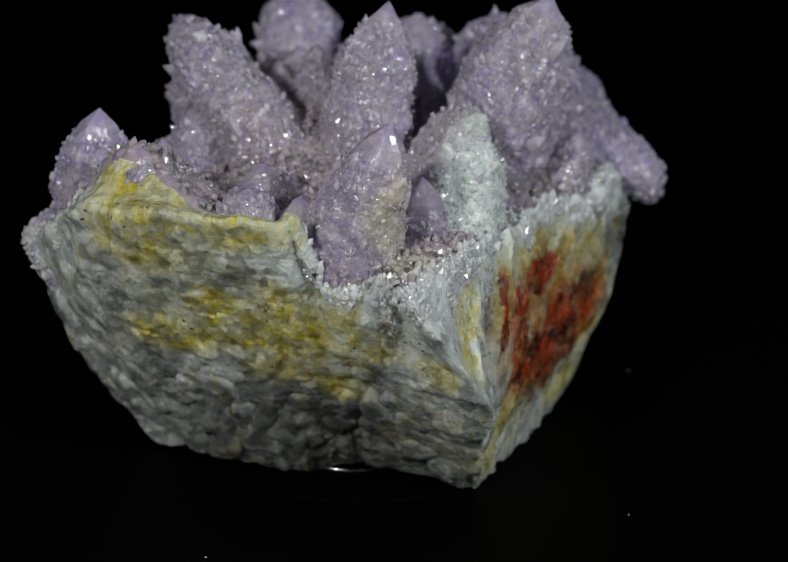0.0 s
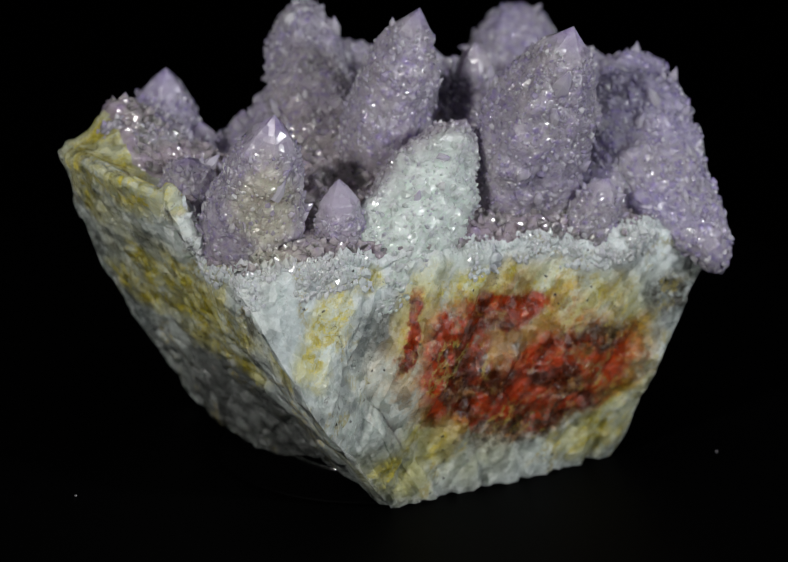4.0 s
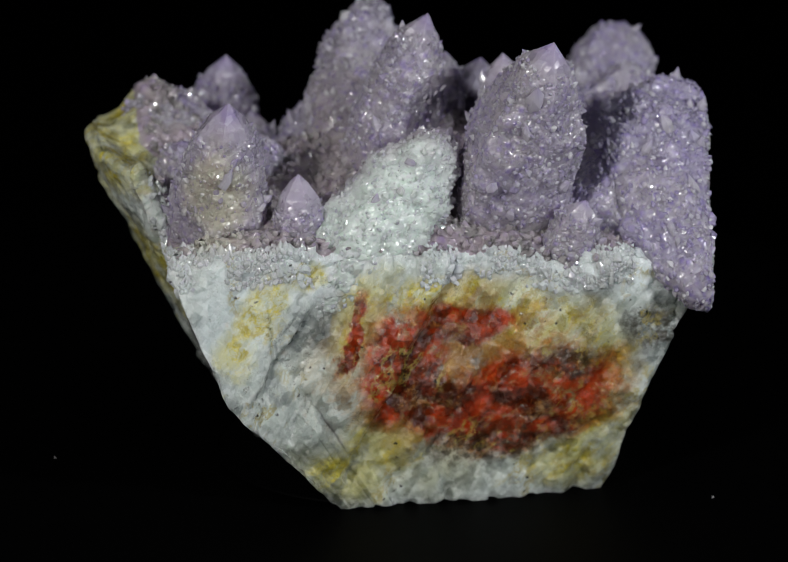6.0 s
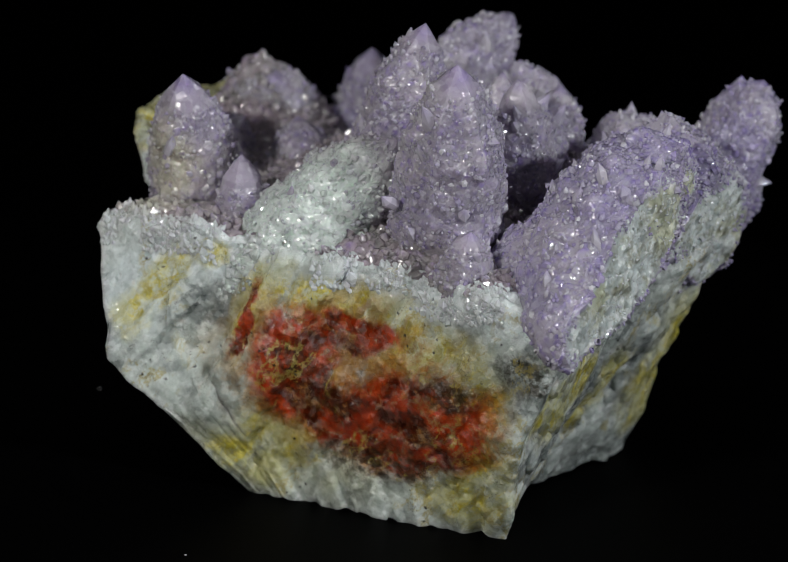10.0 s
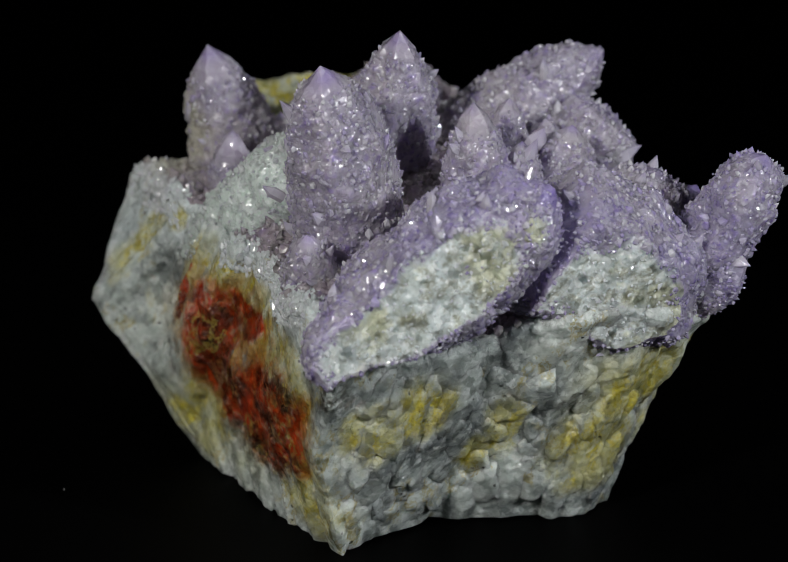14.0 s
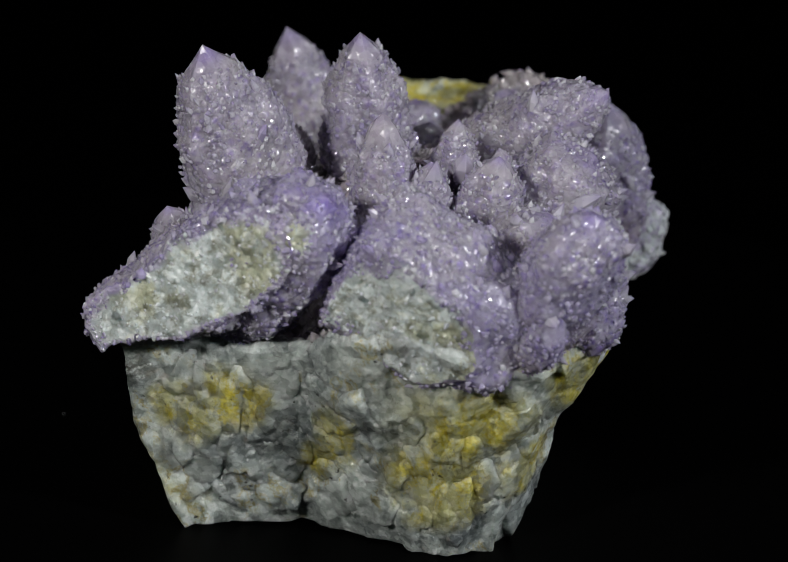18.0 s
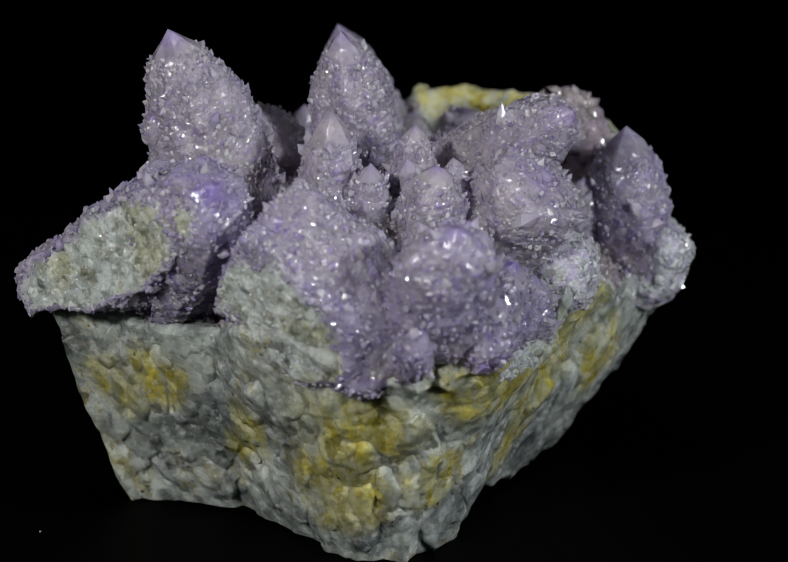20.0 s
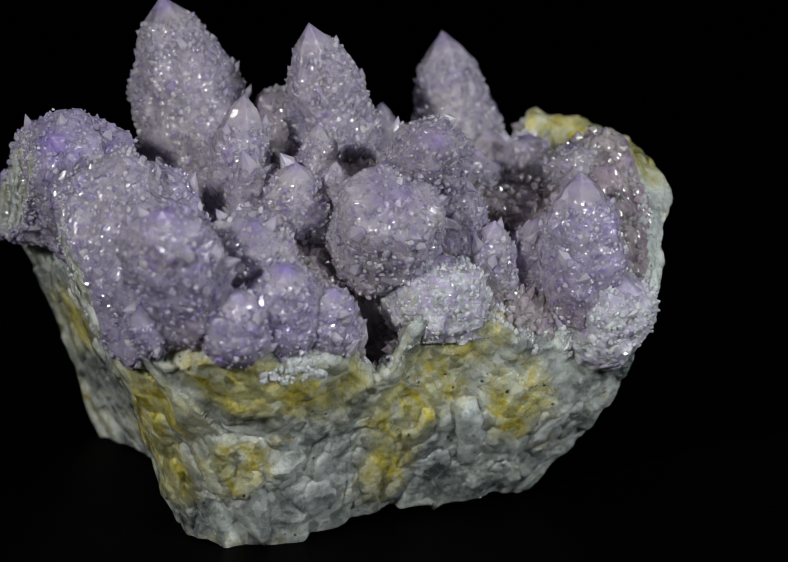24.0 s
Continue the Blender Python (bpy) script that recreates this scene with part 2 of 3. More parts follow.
def cut_material():
    n = Nodes("broken_white_quartz")
    at = n.add("ShaderNodeAttribute")
    at.attribute_name = "tip"
    mid = n.noise(200, 5, 0.7)
    colour = n.mix(n.ramp(mid, 0.35, 0.65), (0.46, 0.51, 0.49), (0.70, 0.76, 0.76))
    colour = n.mix(n.math("MULTIPLY", n.ramp(n.noise(90, 5, 0.7), 0.5, 0.64), 0.6), colour, (0.52, 0.52, 0.30))
    pits = n.math("MULTIPLY", n.ramp(at.outputs["Fac"], 0.0, 0.3, 1.0, 0.0), n.ramp(n.noise(330, 6, 0.8), 0.47, 0.60))
    colour = n.mix(n.math("MULTIPLY", pits, 0.75), colour, (0.22, 0.22, 0.15))
    colour = n.mix(n.ramp(n.math("ADD", at.outputs["Fac"], n.math("MULTIPLY", n.noise(300, 5, 0.7), 0.7)), 0.5, 1.15), colour, (0.44, 0.39, 0.56))
    colour = n.mix(n.ramp(n.cells(1100, out="Color"), 0.6, 1.0, 0.0, 0.5), colour, (0.72, 0.76, 0.78))
    n.join(n.bump(n.cells(1000), 0.45, 0.0004, n.facets(700, 0.9)), n.bsdf.inputs["Normal"])
    n.bsdf.subsurface_method = "RANDOM_WALK"
    return n.finish(colour, 0.32, Subsurface_Weight=0.75, Subsurface_Scale=0.003, Subsurface_Radius=(0.9, 1.0, 1.0))


def plain_material(name, colour, rough, bump=0.0, **values):
    n = Nodes(name)
    shade = n.mix(n.ramp(n.noise(300, 4), 0.3, 0.7), colour, [c * 0.7 for c in colour])
    if bump:
        n.join(n.bump(n.noise(1800, 3), bump, 0.0002), n.bsdf.inputs["Normal"])
    return n.finish(shade, rough, **values)


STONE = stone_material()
LILAC = amethyst_material("greyish_lilac_amethyst", (0.415, 0.38, 0.47), (0.22, 0.155, 0.43), 0.75, 0.18)
DRUSE = amethyst_material("greyish_lilac_druse", (0.50, 0.465, 0.575), (0.26, 0.19, 0.48), 0.7, 0.04, 0.45, True)
VIOLET = amethyst_material("violet_amethyst", (0.395, 0.36, 0.50), (0.20, 0.14, 0.45), 0.85, 0.18)
VIOLET_DRUSE = amethyst_material("violet_druse", (0.50, 0.455, 0.63), (0.235, 0.16, 0.51), 0.85, 0.04, 0.45, True)
FROST = amethyst_material("white_druse", (0.72, 0.78, 0.79), (0.66, 0.64, 0.76), 0.5, 0.09, 0.3, True)
SMOKY = amethyst_material("smoky_brown_druse", (0.37, 0.31, 0.35), (0.21, 0.145, 0.32), 0.7, 0.12, 0.9)
RIDGE = amethyst_material("half_frosted_amethyst", (0.44, 0.40, 0.46), (0.30, 0.24, 0.42), 0.5, 0.15, 0.9, False, -17)
RIDGE_DRUSE = amethyst_material("half_frosted_druse", (0.54, 0.50, 0.58), (0.36, 0.29, 0.50), 0.5, 0.06, 0.5, True, -17)
CUT = cut_material()
BLACK = plain_material("black_lacquer", (0.0007, 0.0007, 0.0008), 0.6, 0.05, Specular_IOR_Level=0.02)
CLOTH = plain_material("black_velvet", (0.0006, 0.0006, 0.0007), 0.95, 0.3, Specular_IOR_Level=0.0)
STEEL = plain_material("polished_steel", (0.62, 0.62, 0.62), 0.12, Metallic=1.0)
DUST = plain_material("grey_lint", (0.35, 0.35, 0.36), 0.9)


# ---- geometry helpers ----
def hashed(i, j, k, salt):
    h = (i * 73856093) ^ (j * 19349663) ^ (k * 83492791) ^ (salt * 2654435761 % 2147483647)
    h = (h ^ (h >> 13)) * 1274126177
    h = (h ^ (h >> 16)) & 0xFFFFFF
    return h / 0xFFFFFF


def lattice_noise(p, salt=0):
    """Smooth noise in -1..1 for an array of points."""
    c = np.floor(p).astype(np.int64)
    f = p - c
    f = f * f * f * (f * (f * 6 - 15) + 10)
    total = np.zeros(len(p))
    for a in (0, 1):
        for b in (0, 1):
            for d in (0, 1):
                w = (f[:, 0] if a else 1 - f[:, 0]) * (f[:, 1] if b else 1 - f[:, 1]) * (f[:, 2] if d else 1 - f[:, 2])
                total += w * hashed(c[:, 0] + a, c[:, 1] + b, c[:, 2] + d, salt)
    return total * 2 - 1


def fbm(p, octaves=4, salt=0):
    total, amount = np.zeros(len(p)), 0.5
    for k in range(octaves):
        total += amount * lattice_noise(p * 2 ** k + 17.3 * k, salt + k)
        amount *= 0.5
    return total


SKEW = np.array(Euler((0.5, 0.7, 0.3)).to_matrix())


def chipped(p, size, salt):
    """Broken-stone relief, about -0.6 to 0.6: blunt blocks, each tilted its own way, with grooves between."""
    q = p / size
    c = np.floor(q).astype(np.int64)
    value = np.full(len(p), -9.0)
    for a in (-1, 0, 1):
        for b in (-1, 0, 1):
            for d in (-1, 0, 1):
                i, j, k = c[:, 0] + a, c[:, 1] + b, c[:, 2] + d
                seed = np.stack([i + hashed(i, j, k, salt), j + hashed(i, j, k, salt + 1), k + hashed(i, j, k, salt + 2)], 1)
                tilt = np.stack([hashed(i, j, k, salt + 3), hashed(i, j, k, salt + 4), hashed(i, j, k, salt + 5)], 1) * 2 - 1
                gap = q - seed
                steep = np.abs(gap @ SKEW).sum(1)
                value = np.maximum(value, (gap * tilt).sum(1) * 0.75 - 0.85 * steep + hashed(i, j, k, salt + 6) * 0.7)
    return value + 0.25


def lobed(p, size, salt):
    """Rounded lobes with narrow grooves between, about -0.7 to 0.5."""
    q = p / size
    c = np.floor(q).astype(np.int64)
    near = np.full(len(p), 9.0)
    for a in (-1, 0, 1):
        for b in (-1, 0, 1):
            for d in (-1, 0, 1):
                i, j, k = c[:, 0] + a, c[:, 1] + b, c[:, 2] + d
                seed = np.stack([i + hashed(i, j, k, salt), j + hashed(i, j, k, salt + 1), k + hashed(i, j, k, salt + 2)], 1)
                near = np.minimum(near, ((q - seed) ** 2).sum(1) + 0.25 * hashed(i, j, k, salt + 3))
    return 0.6 - near * 1.3


def crusted(p, size, salt):
    """Relief of a crust of small points, 0 to about 1: every cell a blunt, tilted pyramid."""
    q = p / size
    c = np.floor(q).astype(np.int64)
    value = np.full(len(p), -9.0)
    for a in (-1, 0, 1):
        for b in (-1, 0, 1):
            for d in (-1, 0, 1):
                i, j, k = c[:, 0] + a, c[:, 1] + b, c[:, 2] + d
                seed = np.stack([i + hashed(i, j, k, salt), j + hashed(i, j, k, salt + 1), k + hashed(i, j, k, salt + 2)], 1)
                gap = q - seed
                turn = hashed(i, j, k, salt + 3) * 6.28
                tall = 0.65 + 0.55 * hashed(i, j, k, salt + 4)
                side = np.stack([np.cos(turn), np.sin(turn), np.cos(turn * 3.1)], 1)
                steep = np.abs(gap).max(1) * 0.55 + np.sqrt((gap * gap).sum(1)) * 0.5 + (gap * side).sum(1) * 0.25
                value = np.maximum(value, tall - steep)
    return value


def mesh_of(name, points, quads=None, tris=None, tip=None, smooth=False, slots=None, level=None):
    """A mesh from arrays in millimetres."""
    me = bpy.data.meshes.new(name)
    quads = np.zeros((0, 4), int) if quads is None else quads
    tris = np.zeros((0, 3), int) if tris is None else tris
    me.vertices.add(len(points))
    me.vertices.foreach_set("co", (points * MM).astype(np.float32).ravel())
    loops = np.concatenate([quads.ravel(), tris.ravel()]).astype(np.int32)
    me.loops.add(len(loops))
    me.loops.foreach_set("vertex_index", loops)
    starts = np.concatenate([np.arange(len(quads)) * 4, len(quads) * 4 + np.arange(len(tris)) * 3]).astype(np.int32)
    me.polygons.add(len(starts))
    me.polygons.foreach_set("loop_start", starts)
    me.polygons.foreach_set("use_smooth", np.full(len(starts), smooth))
    if slots is not None:
        me.polygons.foreach_set("material_index", slots.astype(np.int32))
    if tip is not None:
        me.attributes.new("tip", "FLOAT", "POINT").data.foreach_set("value", tip.astype(np.float32))
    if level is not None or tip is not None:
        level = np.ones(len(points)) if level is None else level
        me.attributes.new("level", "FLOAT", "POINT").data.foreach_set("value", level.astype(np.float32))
    me.update(calc_edges=True)
    me.validate()
    return me


def part(name, me, materials, parent, label="", kind=""):
    for m in materials:
        me.materials.append(m)
    ob = new(name, me)
    ob.parent = parent
    return tagged(ob, label, kind=kind)


def grid_quads(rows, columns, closed=True):
    i, j = np.meshgrid(np.arange(rows - 1), np.arange(columns if closed else columns - 1), indexing="ij")
    i, j = i.ravel(), j.ravel()
    k = (j + 1) % columns
    return np.stack([i * columns + j, i * columns + k, (i + 1) * columns + k, (i + 1) * columns + j], 1)


def unit(v):
    return v / np.maximum(np.linalg.norm(v, axis=-1, keepdims=True), 1e-9)


def quad_frames(points, quads):
    a, b, c, d = (points[quads[:, k]] for k in range(4))
    n = np.cross(c - a, d - b)
    return (a + b + c + d) / 4, unit(n), np.linalg.norm(n, axis=1) / 2


def frames_of(direction, rng):
    """Two axes across each direction, turned at random."""
    other = np.where(np.abs(direction[:, 2:]) < 0.9, [[0.0, 0.0, 1.0]], [[1.0, 0.0, 0.0]])
    u = unit(np.cross(direction, other))
    v = np.cross(direction, u)
    a = rng.uniform(0, 2 * np.pi, len(direction))[:, None]
    return u * np.cos(a) + v * np.sin(a), -u * np.sin(a) + v * np.cos(a)


def point_arrays(at, direction, size, rng, slim=1.15):
    """Many small six-sided quartz points as arrays: vertices, quads, triangles, tip."""
    n = len(at)
    u, v = frames_of(direction, rng)
    length = size * rng.uniform(0.8, 1.25, n) * slim
    corner = np.arange(6) * np.pi / 3
    wide = 0.5 * size[:, None] * rng.uniform(0.75, 1.2, (n, 6))
    ring = (np.cos(corner)[None, :, None] * u[:, None] + np.sin(corner)[None, :, None] * v[:, None]) * wide[:, :, None]
    low = at[:, None] + ring * 0.95 - direction[:, None] * (0.45 * length)[:, None, None]
    high = at[:, None] + ring + direction[:, None] * (length[:, None] * rng.uniform(-0.05, 0.2, (n, 6)))[:, :, None]
    lean = (u * rng.normal(0, 0.12, (n, 1)) + v * rng.normal(0, 0.12, (n, 1))) * size[:, None]
    top = at + direction * (0.62 * length)[:, None] + lean
    points = np.concatenate([low, high, top[:, None]], 1).reshape(-1, 3)
    k = np.arange(6)
    q = np.stack([k, (k + 1) % 6, (k + 1) % 6 + 6, k + 6], 1)
    t = np.stack([k + 6, (k + 1) % 6 + 6, np.full(6, 12)], 1)
    first = (np.arange(n) * 13)[:, None, None]
    tip = np.tile(np.concatenate([np.zeros(6), np.full(6, 0.35), [1.0]]), n)
    return points, (q[None] + first).reshape(-1, 4), (t[None] + first).reshape(-1, 3), tip


def scatter(centres, normals, areas, keep, spacing, rng):
    """Picks faces by area, about one for every spacing x spacing."""
    areas = areas * keep
    total = int(areas.sum() / (spacing * spacing))
    if total < 1:
        return np.zeros(0, int)
    return rng.choice(len(areas), total, p=areas / areas.sum())


POINTS = []     # a few meshes shared by the larger single points


def single_points():
    rng = np.random.default_rng(5)
    for k in range(6):
        p, q, t, tip = point_arrays(np.zeros((1, 3)), np.array([[0.0, 0.0, 1.0]]), np.array([1.0]), rng, 1.6)
        me = mesh_of("small_crystal", p, q, t, tip)
        me.materials.append(DRUSE)
        POINTS.append(me)


def set_point(parent, at, direction, size, k, name="small_crystal", label=""):
    ob = new(name, POINTS[k % len(POINTS)])
    ob.parent = parent
    turn = Vector(direction).to_track_quat("Z", "Y").to_matrix().to_4x4()
    ob.matrix_local = Matrix.Translation(Vector(at) * MM) @ turn @ Matrix.Rotation(k * 1.7, 4, "Z") @ Matrix.Diagonal((size, size, size, 1))
    if label:
        tagged(ob, label)
    return ob


# ---- the matrix ----
MID = np.array([4.0, 4.0])
# stations going round the block, each with its foot, waist and rim (x, y, height)


def stations():
    made = []

    def at(foot, waist, rim):
        made.append((foot, waist, rim))

    at((-7, -28, 0), (-27.5, -40, 25), (-36, -28, 46))
    at((0, -27, 0), (-14, -31, 24), (-12, -28.7, 46))
    at((15, -26, 0), (8, -29.5, 24), (11, -26, 45))
    at((28, -25, 0), (26, -30, 23), (31, -29.5, 44))
    at((35, -23, 0), (37, -30, 22), (43, -31, 46))
    at((40, -22.5, 0), (45, -29.5, 21), (53, -30.5, 37))
    at((36, -10, 0.5), (44.5, -12, 22), (50.5, -12, 38))
    at((35.5, 1, 0.5), (45, 1, 22), (50.5, 1, 38))
    at((38, 7, 0.4), (46, 6.5, 21), (57, 6, 43))
    at((40.5, 12.5, 0.3), (47, 12, 20), (59.3, 13, 45.5))
    at((42.5, 23, 0), (48, 23, 20), (59.5, 26, 43))
    at((40, 28, 0), (45.5, 30.5, 20), (54.5, 38, 38.5))
    at((35, 31, 0), (42, 35, 20), (44, 46, 40))
    at((27, 32.5, 0), (34, 37, 20), (30, 48.5, 40.5))
    at((18, 31, 1), (20, 37, 20), (20.5, 44, 31))
    at((8, 29.5, 1.5), (8, 38, 20), (8, 45.5, 44))
    at((-8, 32, 1), (-10, 42, 20), (-10, 45, 35))
    at((-18.5, 32.2, 1), (-27, 42.2, 19.5), (-28, 49.5, 38.5))
    at((-19, 18, 1), (-36, 29, 29), (-46, 29.5, 54))
    at((-18, 8, 1), (-34, 12, 29), (-47, 14, 57.5))
    at((-13.5, 0, 0.3), (-30.5, -4, 30), (-46, 1, 58.5))
    at((-11, -5, 1.6), (-29.5, -10, 30), (-41, -7.5, 57))
    at((-9.5, -7, 2.2), (-30, -14, 31), (-37, -10.5, 45.5))
    at((-9, -17, 1.0), (-29, -26, 28), (-34, -18, 42))
    return np.array(made, float)


def floor_height(x, y):
    """Height of the crystal carpet inside the rim."""
    h = 47 + 9 * np.exp(-((x - 6) ** 2 + (y - 10) ** 2) / 420) + 5 * np.exp(-((x - 25) ** 2 + (y - 22) ** 2) / 250)
    h += 14 * np.exp(-((x + 36) ** 2 + (y - 25) ** 2) / 190) + 4 * np.exp(-((x + 40) ** 2 + (y - 1) ** 2) / 55)
    h -= 23 * np.exp(-((x - 15) ** 2 + (y - 38) ** 2) / 60) + 9 * np.exp(-((x + 14) ** 2 + (y - 34) ** 2) / 90)
    h -= 18 * np.exp(-((x - 43) ** 2 + (y + 3) ** 2) / 130) + 6 * np.exp(-((x + 32) ** 2 + (y + 8) ** 2) / 60)
    return h


def build_matrix(parent):
    columns, side, top, under = 1000, 130, 120, 14
    posts = stations()
    span = np.linalg.norm(np.roll(posts, -1, 0) - posts, axis=2).mean(1)
    along = np.concatenate([[0], np.cumsum(span)])
    u = np.arange(columns) / columns * along[-1]
    closed = np.concatenate([posts, posts[:1]])
    foot, waist, rim = (np.stack([np.interp(u, along, closed[:, k, i]) for i in range(3)], 1) for k in range(3))
    wave = np.stack([np.cos(u / along[-1] * 2 * np.pi), np.sin(u / along[-1] * 2 * np.pi), 0 * u], 1)
    rim[:, 2] += 3.2 * fbm(wave * 5, 4, 91)
    rim[:, :2] += 2.0 * (np.stack([fbm(wave * 6, 3, 92), fbm(wave * 6, 3, 93)], 1))
    foot[:, :2] += 2.2 * np.stack([fbm(wave * 9, 3, 95), fbm(wave * 9, 3, 96)], 1)
    foot[:, 2] += np.maximum(0, 1.6 * fbm(wave * 11, 2, 97))
    middle = np.array([*MID, 0.6])
    rows = []
    for k in range(under):
        rows.append(middle + (foot - middle) * ((k + 0.02) / under))
    for k in range(side):
        f = k / (side - 1) * 2
        rows.append(foot + (waist - foot) * f if f < 1 else waist + (rim - waist) * (f - 1))
    for k in range(1, top + 1):
        f = 1 - k / top
        row = middle + (rim - middle) * f
        blend = np.clip((1 - f) / 0.22, 0, 1)
        blend = blend * blend * (3 - 2 * blend)
        row[:, 2] = rim[:, 2] + (floor_height(row[:, 0], row[:, 1]) - rim[:, 2]) * blend
        rows.append(row)
    # the rim is rounded, not sharp
    stack = np.array(rows)
    for k in range(under + side - 9, under + side + 10):
        reach = max(1, 9 - abs(k - under - side))
        rows[k] = stack[k - reach:k + reach + 1].mean(0)
    p = np.concatenate(rows)
    quads = grid_quads(len(rows), columns)
    # point normals
    _, n, _ = quad_frames(p, quads)
    pn = np.zeros_like(p)
    for k in range(4):
        np.add.at(pn, quads[:, k], n)
    pn = unit(pn)
    row = np.repeat(np.arange(len(rows)), columns)
    is_side = (row >= under) & (row < under + side)
    flat = np.clip((-p[:, 1] - 20) / 6, 0, 1)        # the broken front face is smoother
    rough = np.where(is_side, 1.0, 0.5) * (1 - 0.5 * flat)
    turn = radians(36)
    q = np.stack([p[:, 0] * math.cos(turn) - p[:, 2] * math.sin(turn), p[:, 1], (p[:, 0] * math.sin(turn) + p[:, 2] * math.cos(turn)) * 0.45], 1)
    tall = p * [1.0, 1.0, 0.5] + 1.2 * fbm(p / 7, 2, 13)[:, None]
    d = rough * (1.5 * chipped(p + 1.5 * fbm(p / 9)[:, None], 10.0, 11) + (0.35 + 0.5 * np.clip(p[:, 0] / 10, 0, 1)) * lobed(tall, 6.5, 61) + 0.7 * chipped(q + 0.4 * fbm(p / 3, salt=3)[:, None], 4.6, 23) + 0.25 * chipped(p, 2.4, 37))
    d += 0.2 * chipped(q, 1.4, 29) + 0.08 * fbm(p / 1.3, 3, 41) + 0.9 * fbm(p / 14, 3, 57) * (1 - 0.5 * flat)
    # the old crystals in the front face stand out as long ribs
    d += flat * is_side * 0.9 * (lobed(q * [1, 1, 0.35] + 0.8 * fbm(p / 6, 2, 15)[:, None], 7.0, 67) - 0.4)
    # one large crystal lies in the front face and runs up into the white ridge; a slimmer one lies beside it
    for foot_at, head_at, half, proud in (((-12, 10), (7.3, 49), 6.5, 1.7), ((-27, 24), (-14, 41), 3.2, 1.2), ((4, 8), (16, 30), 3.0, 0.8)):
        line = unit(np.array(head_at, float) - foot_at)
        gap = (p[:, [0, 2]] - foot_at) @ [-line[1], line[0]] + 1.2 * fbm(p / 6, 3, 73)
        run = (p[:, [0, 2]] - foot_at) @ line
        reach = np.linalg.norm(np.array(head_at) - foot_at)
        d += flat * is_side * proud * np.clip((half - np.abs(gap)) / 1.2, 0, 1) * np.clip(run / 5, 0, 1) * np.clip((reach + 3 - run) / 6, 0, 1)
    fade = np.clip(p[:, 2] / 6, 0.05, 1)
    p = p + pn * (d * fade)[:, None]
    crown = np.clip((row - (under + side - 8)) / 10, 0, 1) * np.clip((p[:, 0] + 40) / 4, 0, 1) * np.clip((np.hypot(p[:, 0] + 40, p[:, 1] - 2) - 8) / 3, 0, 1)
    crust = np.maximum(crusted(p, 1.9, 71), 0.8 * crusted(p + 4.4, 1.1, 83))
    p = p + (pn * 0.7 + [0, 0, 0.5]) * (crown * crust * 1.3)[:, None]
    p[:, 2] = np.maximum(p[:, 2], 0.0)
    lilac = np.repeat(np.arange(len(rows) - 1), columns) >= under + side + 5 + (6 * fbm(p[quads[:, 0]] / 4, 2, 9)).astype(int)
    lilac &= crown[quads[:, 0]] > 0.5
    me = mesh_of("matrix_rock", p, quads, tip=crust, smooth=False, slots=lilac)
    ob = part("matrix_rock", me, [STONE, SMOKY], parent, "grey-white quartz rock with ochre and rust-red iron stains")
    face_row = np.repeat(np.arange(len(rows) - 1), columns)
    c, n, area = quad_frames(p, quads)
    return ob, c, n, area, face_row, under + side


